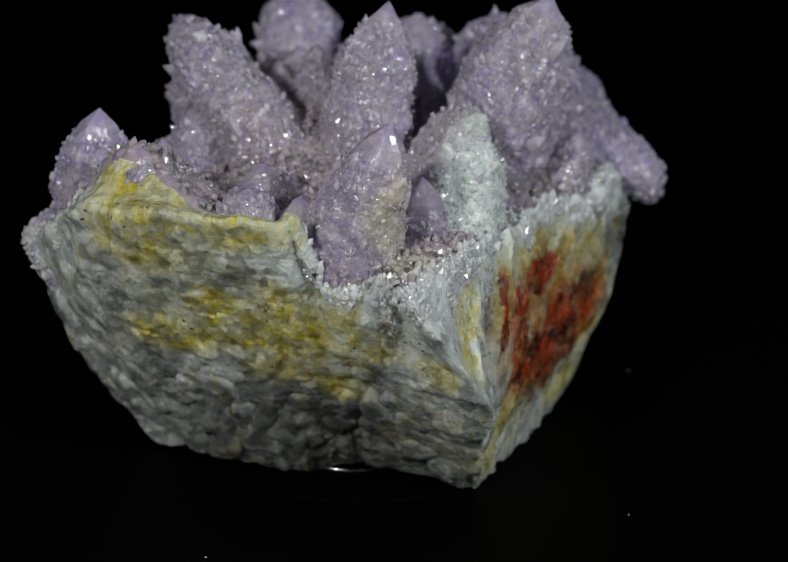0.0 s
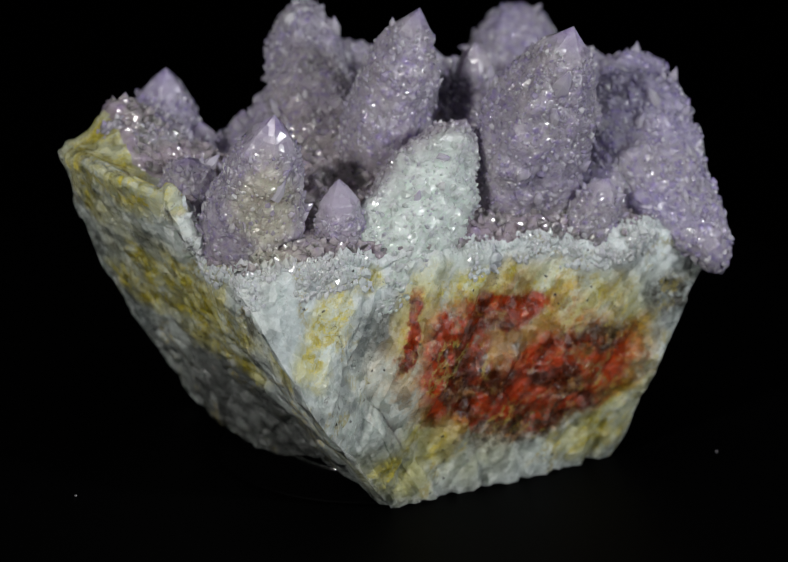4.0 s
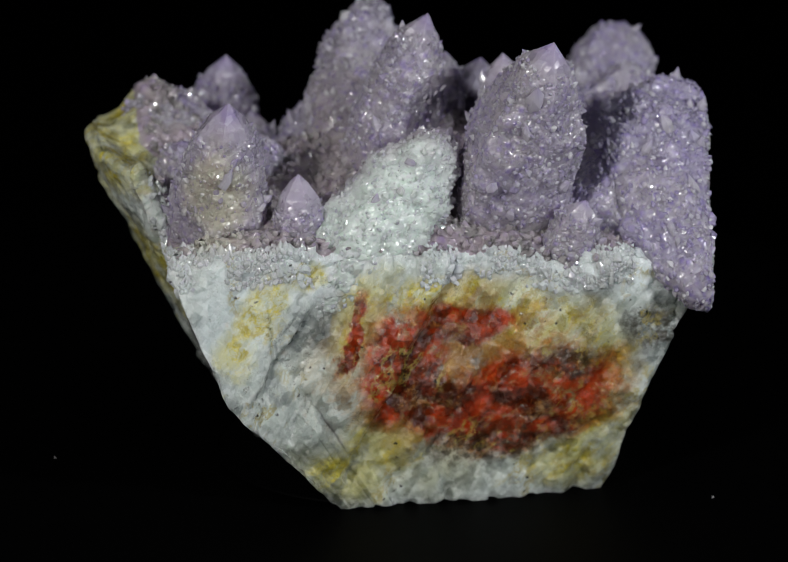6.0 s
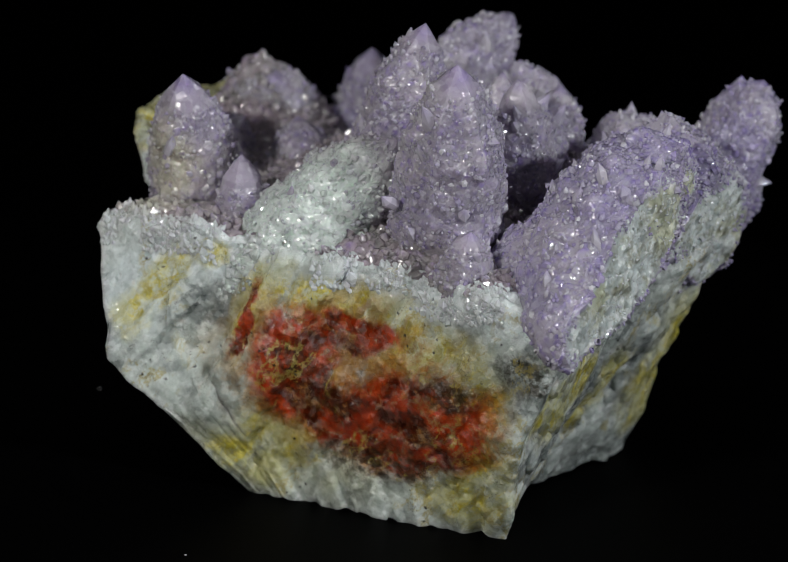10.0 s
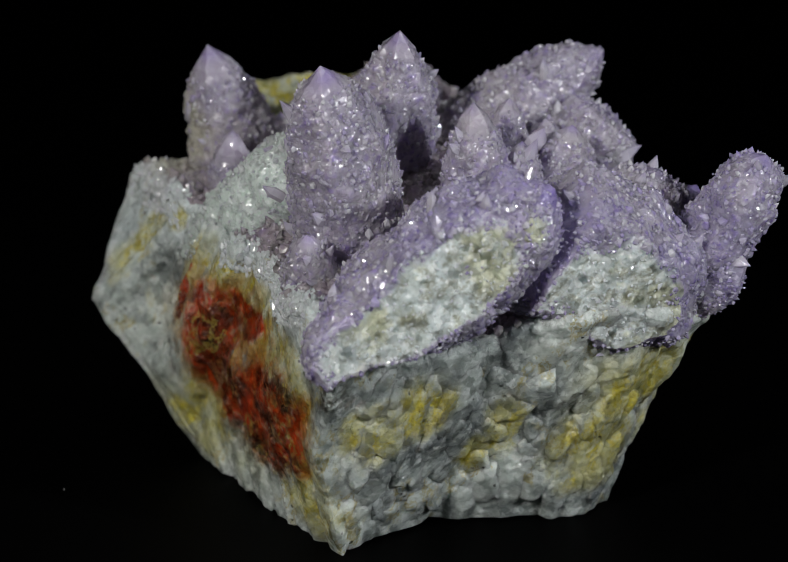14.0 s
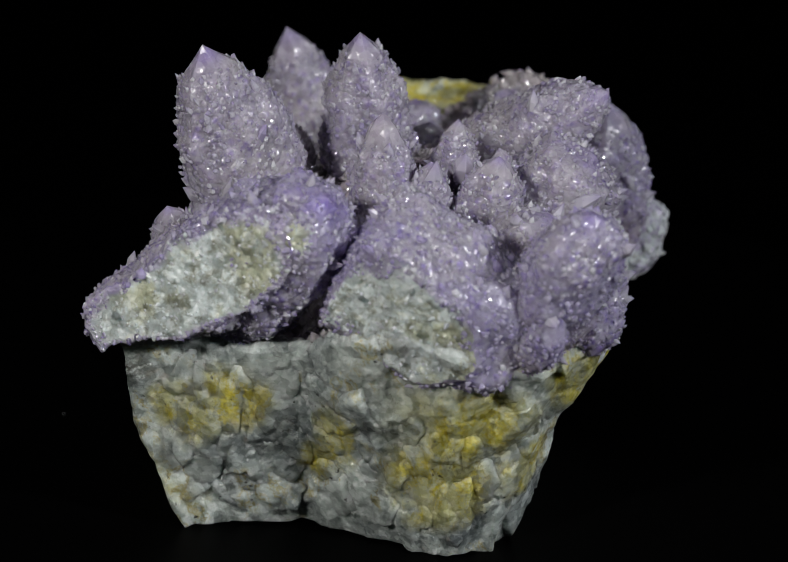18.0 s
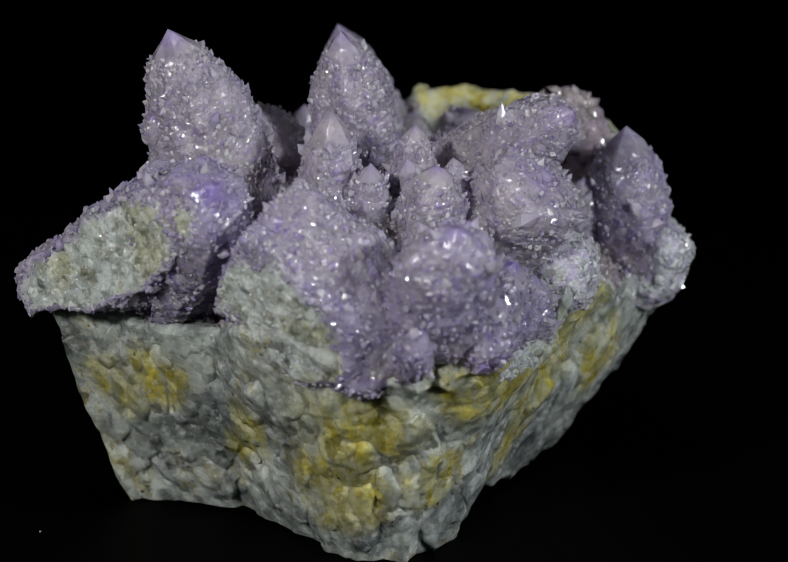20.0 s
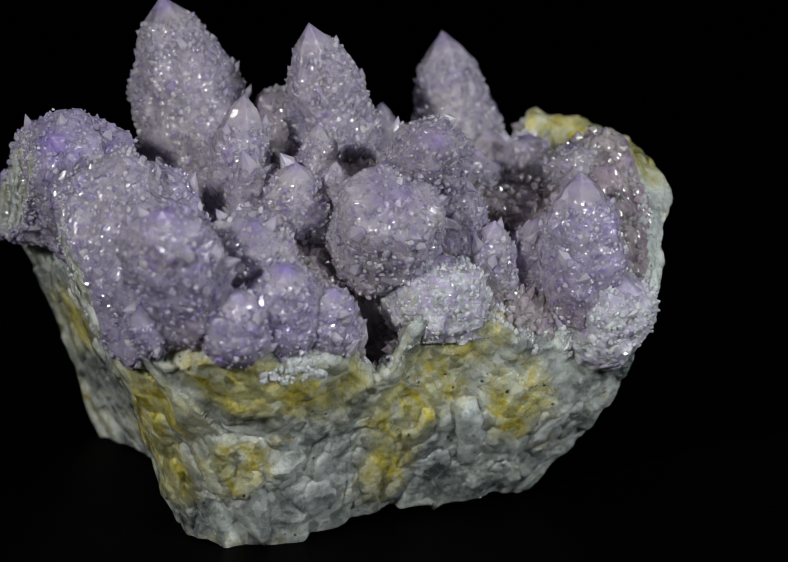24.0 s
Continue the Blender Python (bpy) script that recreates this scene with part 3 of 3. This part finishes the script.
def quartz_grains(parent, c, n, area, face_row, low, high):
    """Angular grains of broken quartz that make up the sides of the block, long along the old crystals."""
    rng = np.random.default_rng(19)
    side = (face_row > low + 6) & (face_row < high - 5) & (c[:, 2] > 5) & (c[:, 2] < 42) & (c[:, 1] > -24) & ((c[:, 0] > 5) | (c[:, 2] < 20)) & (c[:, 2] < 34 - 0.35 * np.clip(c[:, 1], 0, 40))
    order = rng.choice(len(c), 30000, p=area * side / (area * side).sum())
    near_c, near_n = c[side], n[side]
    places = []
    for f in order:
        if all(((c[f] - g[0]) ** 2).sum() > 30.0 for g in places):
            close = ((near_c - c[f]) ** 2).sum(1) < 26.0
            lean = near_n[close].mean(0)
            if np.linalg.norm(lean) > 0.84 and 6.5 < c[f][2] < 42:
                places.append((c[f], near_c[close].mean(0), unit(lean)))
                if len(places) == 90:
                    break
    for _, base, facing in places:
        out = unit(facing + rng.normal(0, 0.05, 3))
        rise = np.array([rng.normal(0, 0.2), rng.normal(0, 0.2), 1.0])
        v = unit(rise - out * (rise @ out))
        u = np.cross(v, out)
        sides = 14
        a = np.arange(sides) * 2 * np.pi / sides
        wide = 2.0 + 2.4 * rng.random()
        tall = min(wide * rng.uniform(1.1, 2.1), base[2] - 1.0)
        # a blunt, uneven many-cornered outline
        corner = rng.uniform(0, 6.28)
        swell = 1 + 0.18 * np.cos(2 * a + corner) + 0.16 * np.cos(3 * a + 2 * corner) + 0.1 * np.cos(5 * a) + rng.uniform(-0.08, 0.08, sides)
        edge = (u * (np.cos(a) * wide)[:, None] + v * (np.sin(a) * tall)[:, None]) * swell[:, None]
        tilt = u * rng.normal(0, 0.09) + v * rng.normal(0, 0.09)
        high = rng.uniform(0.15, 0.6)
        rings = [base + edge * f + out * (h + (edge @ tilt)[:, None] * min(1.0, f)) for f, h in ((1.08, -2.4), (0.98, -0.4), (0.84, 0.55 * high), (0.55, 0.9 * high), (0.22, high))]
        peak = base + out * high
        p = np.concatenate(rings + [[peak]])
        p[:-1] += out * rng.normal(0, 0.07, (len(p) - 1, 1))
        k = np.arange(sides)
        m = (k + 1) % sides
        quads = np.concatenate([np.stack([k + r * sides, m + r * sides, m + (r + 1) * sides, k + (r + 1) * sides], 1) for r in range(4)])
        tris = np.stack([k + 4 * sides, m + 4 * sides, np.full(sides, 5 * sides)], 1)
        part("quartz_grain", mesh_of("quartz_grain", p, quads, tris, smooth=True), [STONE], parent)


# ---- the crystals ----


def profile(s, waist, shoulder, foot):
    """Radius along a spindle-shaped crystal, 0 at the base and 1 at the point."""
    return np.interp(s, [0, 0.015, 0.07, 0.25, 0.45, 0.72, 0.9, 1.0], [0.0, 0.6 * foot, 0.9 * foot, 0.5 * (1 + foot) + 0.03, 1.0, waist, shoulder, 0.0])


def spire(parent, base, tip, radius, label, waist=0.78, shoulder=0.42, foot=0.85, cut=None, coat=1.0, seed=0, material=None, druse=None, name="crystal_spire", bare=0.94, flat=1.0, lumps=0.10, big=8, rim=1.0, low=0, band=5.0):
    """One spindle-shaped crystal with its coat of small points. cut: (normal, distance) of a plane that broke it off; flat: breadth across its second axis."""
    rng = np.random.default_rng(seed + 100)
    base, tip = np.array(base, float), np.array(tip, float)
    axis = unit(tip - base)
    length = np.linalg.norm(tip - base)
    u = unit(np.cross(axis, [0.0, 0.0, 1.0]) + 1e-6)
    v = np.cross(axis, u)
    fine = 0.23 if length > 22 else 0.26
    rows, columns = int(min(250, 12 + length / fine)), int(min(330, 2 * np.pi * radius * (0.5 + 0.5 * flat) / fine))
    s = np.concatenate([[0, 0.015], np.linspace(0.04, 1, rows - 2)])
    a = np.arange(columns) * 2 * np.pi / columns
    six = np.cos(np.pi / 6) / np.cos((a + seed) % (np.pi / 3) - np.pi / 6)
    r = radius * profile(s, waist, shoulder, foot)[:, None] * (1 + (six / six.mean() - 1)[None] * np.clip(0.35 + 1.3 * (s - 0.5), 0.35, 1)[:, None])
    p = base + axis * (s * length)[:, None, None] + r[:, :, None] * (u * np.cos(a)[:, None] + v * flat * np.sin(a)[:, None])[None]
    p = p.reshape(-1, 3)
    out = unit(p - (base + axis * ((p - base) @ axis)[:, None]))
    fade = np.repeat(np.clip((bare + 0.06 - s) * 5, 0.05, 1), columns)
    p = p + out * (radius * fade * (lumps * 2 * fbm(p / (radius * 0.7), 3, seed) + lumps * 0.6 * chipped(p, radius * 0.35, seed + 7)))[:, None]
    rough = np.repeat(np.clip((bare + 0.03 - s) * 14, 0, 1), columns)
    crust = np.maximum(crusted(p, coat * 1.1, seed + 31), 0.75 * crusted(p + 5.5, coat * 0.7, seed + 47))
    p = p + (out * 0.85 + axis * 0.4) * (rough * crust * coat * 0.55)[:, None]
    quads = grid_quads(rows, columns)
    level = np.repeat(s, columns)
    gone, over = np.zeros(len(p), bool), np.zeros(len(p))
    if cut is not None:
        normal, far = unit(np.array(cut[0], float)), cut[1]
        over = p @ normal - far
        gone = over > 0
        flush = p - normal * over[:, None]
        rugged = 1.3 * fbm(flush / 5, 4, seed + 3) + 0.35 * chipped(flush, 2.4, seed + 5)
        p = np.where(gone[:, None], p - normal * (over - rugged * np.clip(over, 0, 1))[:, None], p)
    slots = gone[quads].all(1)
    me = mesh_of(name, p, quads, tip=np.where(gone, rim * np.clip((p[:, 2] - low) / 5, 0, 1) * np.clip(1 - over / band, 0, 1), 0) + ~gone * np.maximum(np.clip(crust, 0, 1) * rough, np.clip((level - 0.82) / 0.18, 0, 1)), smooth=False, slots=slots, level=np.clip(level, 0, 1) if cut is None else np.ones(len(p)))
    ob = part(name, me, [material or LILAC, CUT], parent, label)
    c, n, area = quad_frames(p, quads)
    keep = (~gone[quads].any(1)) & (c[:, 2] > 33) & (level[quads[:, 0]] < bare)
    if coat:
        pick = scatter(c, n, area, keep, coat * 0.92, rng)
        if len(pick):
            way = unit(n[pick] * 0.7 + axis * 0.7 + rng.normal(0, 0.28, (len(pick), 3)))
            size = coat * 0.56 * np.exp(rng.normal(0, 0.4, len(pick)))
            at = c[pick] + rng.normal(0, 0.2, (len(pick), 3)) - n[pick] * (0.16 * size)[:, None]
            q = point_arrays(at, way, size, rng)
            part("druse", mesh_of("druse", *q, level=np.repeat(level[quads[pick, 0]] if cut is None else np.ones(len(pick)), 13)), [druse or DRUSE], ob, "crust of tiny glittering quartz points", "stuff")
            for k in range(min(big, len(pick))):
                set_point(ob, at[k], way[k], coat * rng.uniform(1.1, 2.3), k + seed)
    if cut is not None:
        spread = over[quads].mean(1)
        whole = gone[quads].all(1)
        for near, gap, size, stuff, words in ((whole & (spread < band * 0.7) & (c[:, 2] > low), 0.8, 0.7, druse or DRUSE, "violet fringe of quartz points round the break"), (whole, 1.5, 0.5, FROST, "frosty grains on the broken face")):
            pick = scatter(c, n, area, near, gap, rng)
            if len(pick):
                way = unit(n[pick] + rng.normal(0, 0.45, (len(pick), 3)))
                grown = size * np.exp(rng.normal(0, 0.35, len(pick)))
                part("druse", mesh_of("druse", *point_arrays(c[pick] - n[pick] * (0.2 * grown)[:, None], way, grown, rng)), [stuff], ob, words, "stuff")
    return ob


def carpet(parent, rock, c, n, area, face_row, first):
    rng = np.random.default_rng(77)
    inner = (face_row >= first + 3) & ~((c[:, 0] < -36) & (c[:, 1] > 8)) & (np.hypot(c[:, 0] + 40, c[:, 1] - 2) > 10)
    pick = scatter(c, n, area, inner, 1.7, rng)
    at = c[pick] + rng.normal(0, 0.3, (len(pick), 3))
    way = unit(n[pick] * 0.9 + rng.normal(0, 0.35, (len(pick), 3)))
    q = point_arrays(at, way, np.clip(1.2 * np.exp(rng.normal(0, 0.4, len(pick))), 0.4, 1.9), rng)
    part("druse", mesh_of("carpet", *q), [SMOKY], rock, "lilac-brown carpet of small quartz points", "stuff")
    band = (c[:, 0] > -38) & (face_row > first - 14) & (face_row < first + 10) & (c[:, 2] > 30) & (fbm(c / 5.0, 2, 5) > -0.12) & (c[:, 0] < 42) & ~((np.abs(c[:, 0] + 3) < 9) & (c[:, 1] < -20)) & ((c[:, 1] < 30) | (fbm(c / 4.0, 2, 8) > 0.05))
    pick = scatter(c, n, area, band, 0.62, rng)
    at = c[pick]
    way = unit(n[pick] * 0.6 + [0, 0, 0.8] + rng.normal(0, 0.3, (len(pick), 3)))
    q = point_arrays(at, way, 0.64 * np.exp(rng.normal(0, 0.35, len(pick))), rng)
    part("frosty_edge", mesh_of("frosty_edge", *q), [FROST], rock, "white comb of quartz points along the rim", "stuff")


def build_specimen():
    rock = new("mineral_specimen")
    tagged(rock, "lilac amethyst crystal cluster on rust-stained grey rock, on a turntable", "mineral")
    single_points()
    matrix, c, n, area, face_row, first = build_matrix(rock)
    carpet(rock, matrix, c, n, area, face_row, first)
    long = "pale lilac crystal coated with tiny quartz points"
    spire(rock, (21.0, -9.5, 36), (28.4, -22.4, 81.3), 8.9, "tall lilac crystal with a clear pointed tip", seed=1, foot=0.9, waist=0.84, shoulder=0.46, flat=1.12, big=16, bare=0.92)
    spire(rock, (2, 3, 44), (11.2, 1, 80.5), 7.6, "greyish lilac crystal with a bright facet at its point", seed=2, foot=0.95, waist=0.76, shoulder=0.4, big=12, bare=0.9)
    spire(rock, (-27, -8, 36), (-25.4, -18.3, 70.6), 7.7, "stout smoky crystal with a yellowish frosted side", seed=3, foot=0.95, big=10, bare=0.86)
    spire(rock, (-4, 10, 47), (8.8, 43.2, 72.3), 7.2, "leaning lilac crystal with a blunt tip", seed=4, waist=0.88, shoulder=0.5, bare=0.985, big=18)
    spire(rock, (49, 37, 42), (57.3, 45.2, 66.6), 8.0, "fat rounded lilac crystal leaning outwards", seed=5, flat=0.76, material=VIOLET, druse=VIOLET_DRUSE, waist=0.95, shoulder=0.62, bare=0.96, big=12)
    spire(rock, (28, 8.5, 46), (26, 7.4, 71.3), 5.4, "small lilac crystal with a violet point", seed=6, bare=0.8)
    spire(rock, (-20.5, 43, 35), (-19.4, 41.6, 62.2), 6.9, "slender violet crystal with a sharp point", seed=7, material=VIOLET, druse=VIOLET_DRUSE, bare=0.84)
    spire(rock, (-14, -22, 30), (13.5, -13, 64), 9.2, "white crystal broken lengthwise along the stained face", seed=8, cut=((0, -1, 0.2), 37.6), material=RIDGE, druse=RIDGE_DRUSE, big=3, foot=0.95, waist=0.86, shoulder=0.5, rim=0.0, band=1.0, bare=0.97)
    spire(rock, (53.5, -35.5, 38.5), (52, 5, 65), 13, "large lilac crystal broken lengthwise, showing its white inside", seed=9, material=VIOLET, druse=VIOLET_DRUSE, cut=((0.97, -0.2, 0.03), 61.8), foot=0.45, waist=0.92, shoulder=0.6, flat=0.63, bare=0.99, big=26, name="broken_crystal", lumps=0.13, band=4.5)
    spire(rock, (36, -20, 36), (59, 4, 66.5), 9.6, "broad lilac crystal behind the broken one", seed=31, material=VIOLET, druse=VIOLET_DRUSE, cut=((0.97, -0.2, 0.03), 61.2), foot=0.9, waist=0.92, shoulder=0.66, bare=0.985, big=22, lumps=0.12, band=3.0)
    spire(rock, (51, 36, 40), (51, 5.0, 56.3), 12.0, "lying lilac crystal broken lengthwise, white inside", seed=10, material=VIOLET, druse=VIOLET_DRUSE, cut=((0.95, -0.18, -0.24), 42.6), foot=0.66, waist=1.0, shoulder=0.92, flat=1.06, bare=0.99, big=20, name="broken_crystal", lumps=0.13, low=44, band=2.2, rim=0.8)
    spire(rock, (7, 39, 36), (5, 38.5, 50), 8, "stumpy frosted crystal with a yellowish top", seed=11, shoulder=0.75, waist=0.95, material=CUT, druse=FROST)
    spire(rock, (12, 27, 45), (14.5, 41.5, 63), 9.0, long, seed=12, shoulder=0.75, waist=0.92, bare=0.99)
    spire(rock, (24, 24, 48), (26, 27, 65), 5.5, long, seed=13, bare=0.87)
    spire(rock, (17, 18, 52), (18, 19, 68.5), 3.8, "small clear quartz point", seed=14, bare=0.87, coat=0.8)
    spire(rock, (18, 26, 50), (18, 26, 64), 3.8, long, seed=15, bare=0.87)
    spire(rock, (29, 15, 50), (28, 16, 64), 3.6, "small violet crystal point", seed=16, bare=0.87, coat=0.8)
    spire(rock, (-13, -19, 44), (-13.6, -18.6, 58.2), 3.9, "clear quartz point with flat bright facets", seed=17, bare=0.6, shoulder=0.36, waist=0.82, coat=0.8, big=2)
    spire(rock, (31, -24, 40), (34, -27, 55), 4.5, long, seed=18, bare=0.87)
    spire(rock, (35, 38, 38), (36.5, 46, 55), 6.8, long, seed=19, material=VIOLET, druse=VIOLET_DRUSE, bare=0.92)
    spire(rock, (53, 35, 40), (59.5, 41, 50), 3.4, "small violet crystal point", seed=20, material=VIOLET, druse=VIOLET_DRUSE, bare=0.8, coat=0.8)
    spire(rock, (-10, 27, 38), (-10, 30, 50.5), 4, long, seed=21, bare=0.87)
    spire(rock, (-16, 8, 44), (-18, 10, 57), 5.2, long, seed=22, bare=0.85)
    spire(rock, (-25, -1, 40), (-27, -3, 56), 4.5, "small frosted crystal with a clear tip", seed=23, bare=0.75)
    spire(rock, (-30, 6, 42), (-31, 5, 57), 5.5, "yellowish frosted crystal stump", seed=24, shoulder=0.6)
    spire(rock, (0, 29, 42), (-2, 33, 60), 6.2, long, seed=25, bare=0.9)
    spire(rock, (-5, 35, 36), (-6, 37, 54), 4.8, long, seed=26, bare=0.86)
    spire(rock, (-14, 33, 36), (-15, 36, 53), 4.6, "dark violet crystal deep in the cavity", seed=27, bare=0.85)
    spire(rock, (28, 42, 38), (28, 46, 50), 5.2, long, seed=28, material=VIOLET, druse=VIOLET_DRUSE, bare=0.9)
    spire(rock, (44, 42, 40), (45, 47, 52), 5.2, long, seed=29, material=VIOLET, druse=VIOLET_DRUSE, bare=0.88)
    spire(rock, (-34, 26, 44), (-30, 21, 60), 8.5, long, seed=30, bare=0.97, shoulder=0.7, waist=0.95)
    spire(rock, (37, 30, 42), (38, 37, 59.5), 7.4, long, seed=33, bare=0.97, shoulder=0.72, waist=0.95)
    spire(rock, (-22, 41, 30), (-25.5, 48, 44.5), 7.6, "white frosted stump below the slender crystal", seed=32, shoulder=0.75, waist=0.95, material=CUT, druse=FROST, big=0)
    # clear points that stand out of the crust
    for place, lean, size in (((25.0, -25.0, 72.0), (0.1, -0.6, 0.8), 3.6), ((28.8, 16.5, 60.8), (0.6, 0.1, 0.8), 4.2), ((24, 21, 62), (0.5, 0.2, 0.8), 3.4), ((56, 38.5, 47), (0.6, 0.4, 0.5), 4.0),
                              ((21.1, 40.5, 56.5), (0.1, 0.8, 0.4), 3.4), ((14.6, 44.5, 56), (-0.2, 0.9, 0.3), 3.0), ((18.2, -25.5, 57), (-0.2, -0.8, 0.5), 2.2), ((44, -11, 60), (-0.3, -0.5, 0.8), 2.6), ((58, 28, 54), (0.7, 0.2, 0.6), 2.4)):
        set_point(rock, np.array(place), np.array(lean), size, int(size * 10), "clear_point", "clear quartz point with bright flat facets")
    quartz_grains(matrix, c, n, area, face_row, 14, first)
    return rock


# ---- table and surroundings ----
def lathe(name, rings, columns=160):
    a = np.arange(columns) * 2 * np.pi / columns
    p = np.concatenate([np.stack([r * np.cos(a), r * np.sin(a), np.full(columns, z)], 1) for r, z in rings])
    return mesh_of(name, p, grid_quads(len(rings), columns), smooth=True)


def torus(name, radius, thick, height, columns=200, sides=14):
    a, b = np.meshgrid(np.arange(sides) * 2 * np.pi / sides, np.arange(columns) * 2 * np.pi / columns, indexing="ij")
    r = radius + thick * np.cos(a)
    p = np.stack([r * np.cos(b), r * np.sin(b), height + thick * np.sin(a)], 2)
    p = np.concatenate([p, p[:1]]).reshape(-1, 3)
    return mesh_of(name, p, grid_quads(sides + 1, columns), smooth=True)


def dust_mesh():
    """A curled crumb of lint."""
    bm = bmesh.new()
    bmesh.ops.create_icosphere(bm, subdivisions=2, radius=0.16 * MM)
    for v in bm.verts:
        v.co.x *= 1.7
        v.co *= 1 + 0.3 * noise.noise(v.co * 9000)
    me = bpy.data.meshes.new("dust_speck")
    bm.to_mesh(me), bm.free()
    me.materials.append(DUST)
    return me


def build_turntable():
    table = new("turntable")
    tagged(table, "round satin-black turntable turning slowly under the specimen", "turntable")
    part("platter", lathe("platter", [(0.01, 0), (24.4, 0), (24.7, -0.25), (25.1, -0.25), (25.4, 0), (148, 0), (149.3, -0.4), (150, -1.4), (150, -8), (0.01, -8)], 240), [BLACK], table)
    part("raised_lip", torus("raised_lip", 25.0, 0.35, 0.05), [BLACK], table, "faint raised ring on the platter")
    part("steel_ring", torus("steel_ring", 11.7, 0.5, 0.1), [STEEL], table, "thin polished steel ring")
    rng = np.random.default_rng(3)
    flat = dust_mesh()
    for at in ((-3.0, -55.0), (-54.1, -0.5), (59.2, -29.0)):
        ob = new("dust_speck", flat)
        ob.parent = table
        ob.matrix_local = Matrix.Translation((at[0] * MM, at[1] * MM, 0.15 * MM)) @ Matrix.Rotation(rng.uniform(0, 6), 4, "Z") @ Matrix.Scale(rng.uniform(0.7, 1.3), 4)
    return table


def build_room():
    bm = bmesh.new()
    bmesh.ops.create_grid(bm, x_segments=1, y_segments=1, size=1.5)
    me = bpy.data.meshes.new("tabletop")
    bm.to_mesh(me), bm.free()
    me.materials.append(CLOTH)
    ob = tagged(new("floor", me), "black cloth under the turntable", "floor", kind="structure")
    ob.location = (0, 0, -0.0082)
    bm = bmesh.new()
    bmesh.ops.create_cube(bm, size=1.0)
    bmesh.ops.scale(bm, vec=(3.0, 0.02, 2.0), verts=bm.verts)
    me = bpy.data.meshes.new("backdrop")
    bm.to_mesh(me), bm.free()
    me.materials.append(CLOTH)
    ob = tagged(new("backdrop", me), "plain black cloth hanging behind the table", "backdrop", kind="structure")
    ob.location = (0, 0.9, 0.985)


build_room()
turntable = build_turntable()
specimen = build_specimen()


def motions():
    """The turntable and what stands on it turn at one speed."""
    steps = [k * 0.5 for k in range(49)]
    for thing in (turntable, specimen):
        walk(thing, [(t, pose(0, 0, 0, 0, 0, -TURN * (t - 7.0))) for t in steps])


motions()
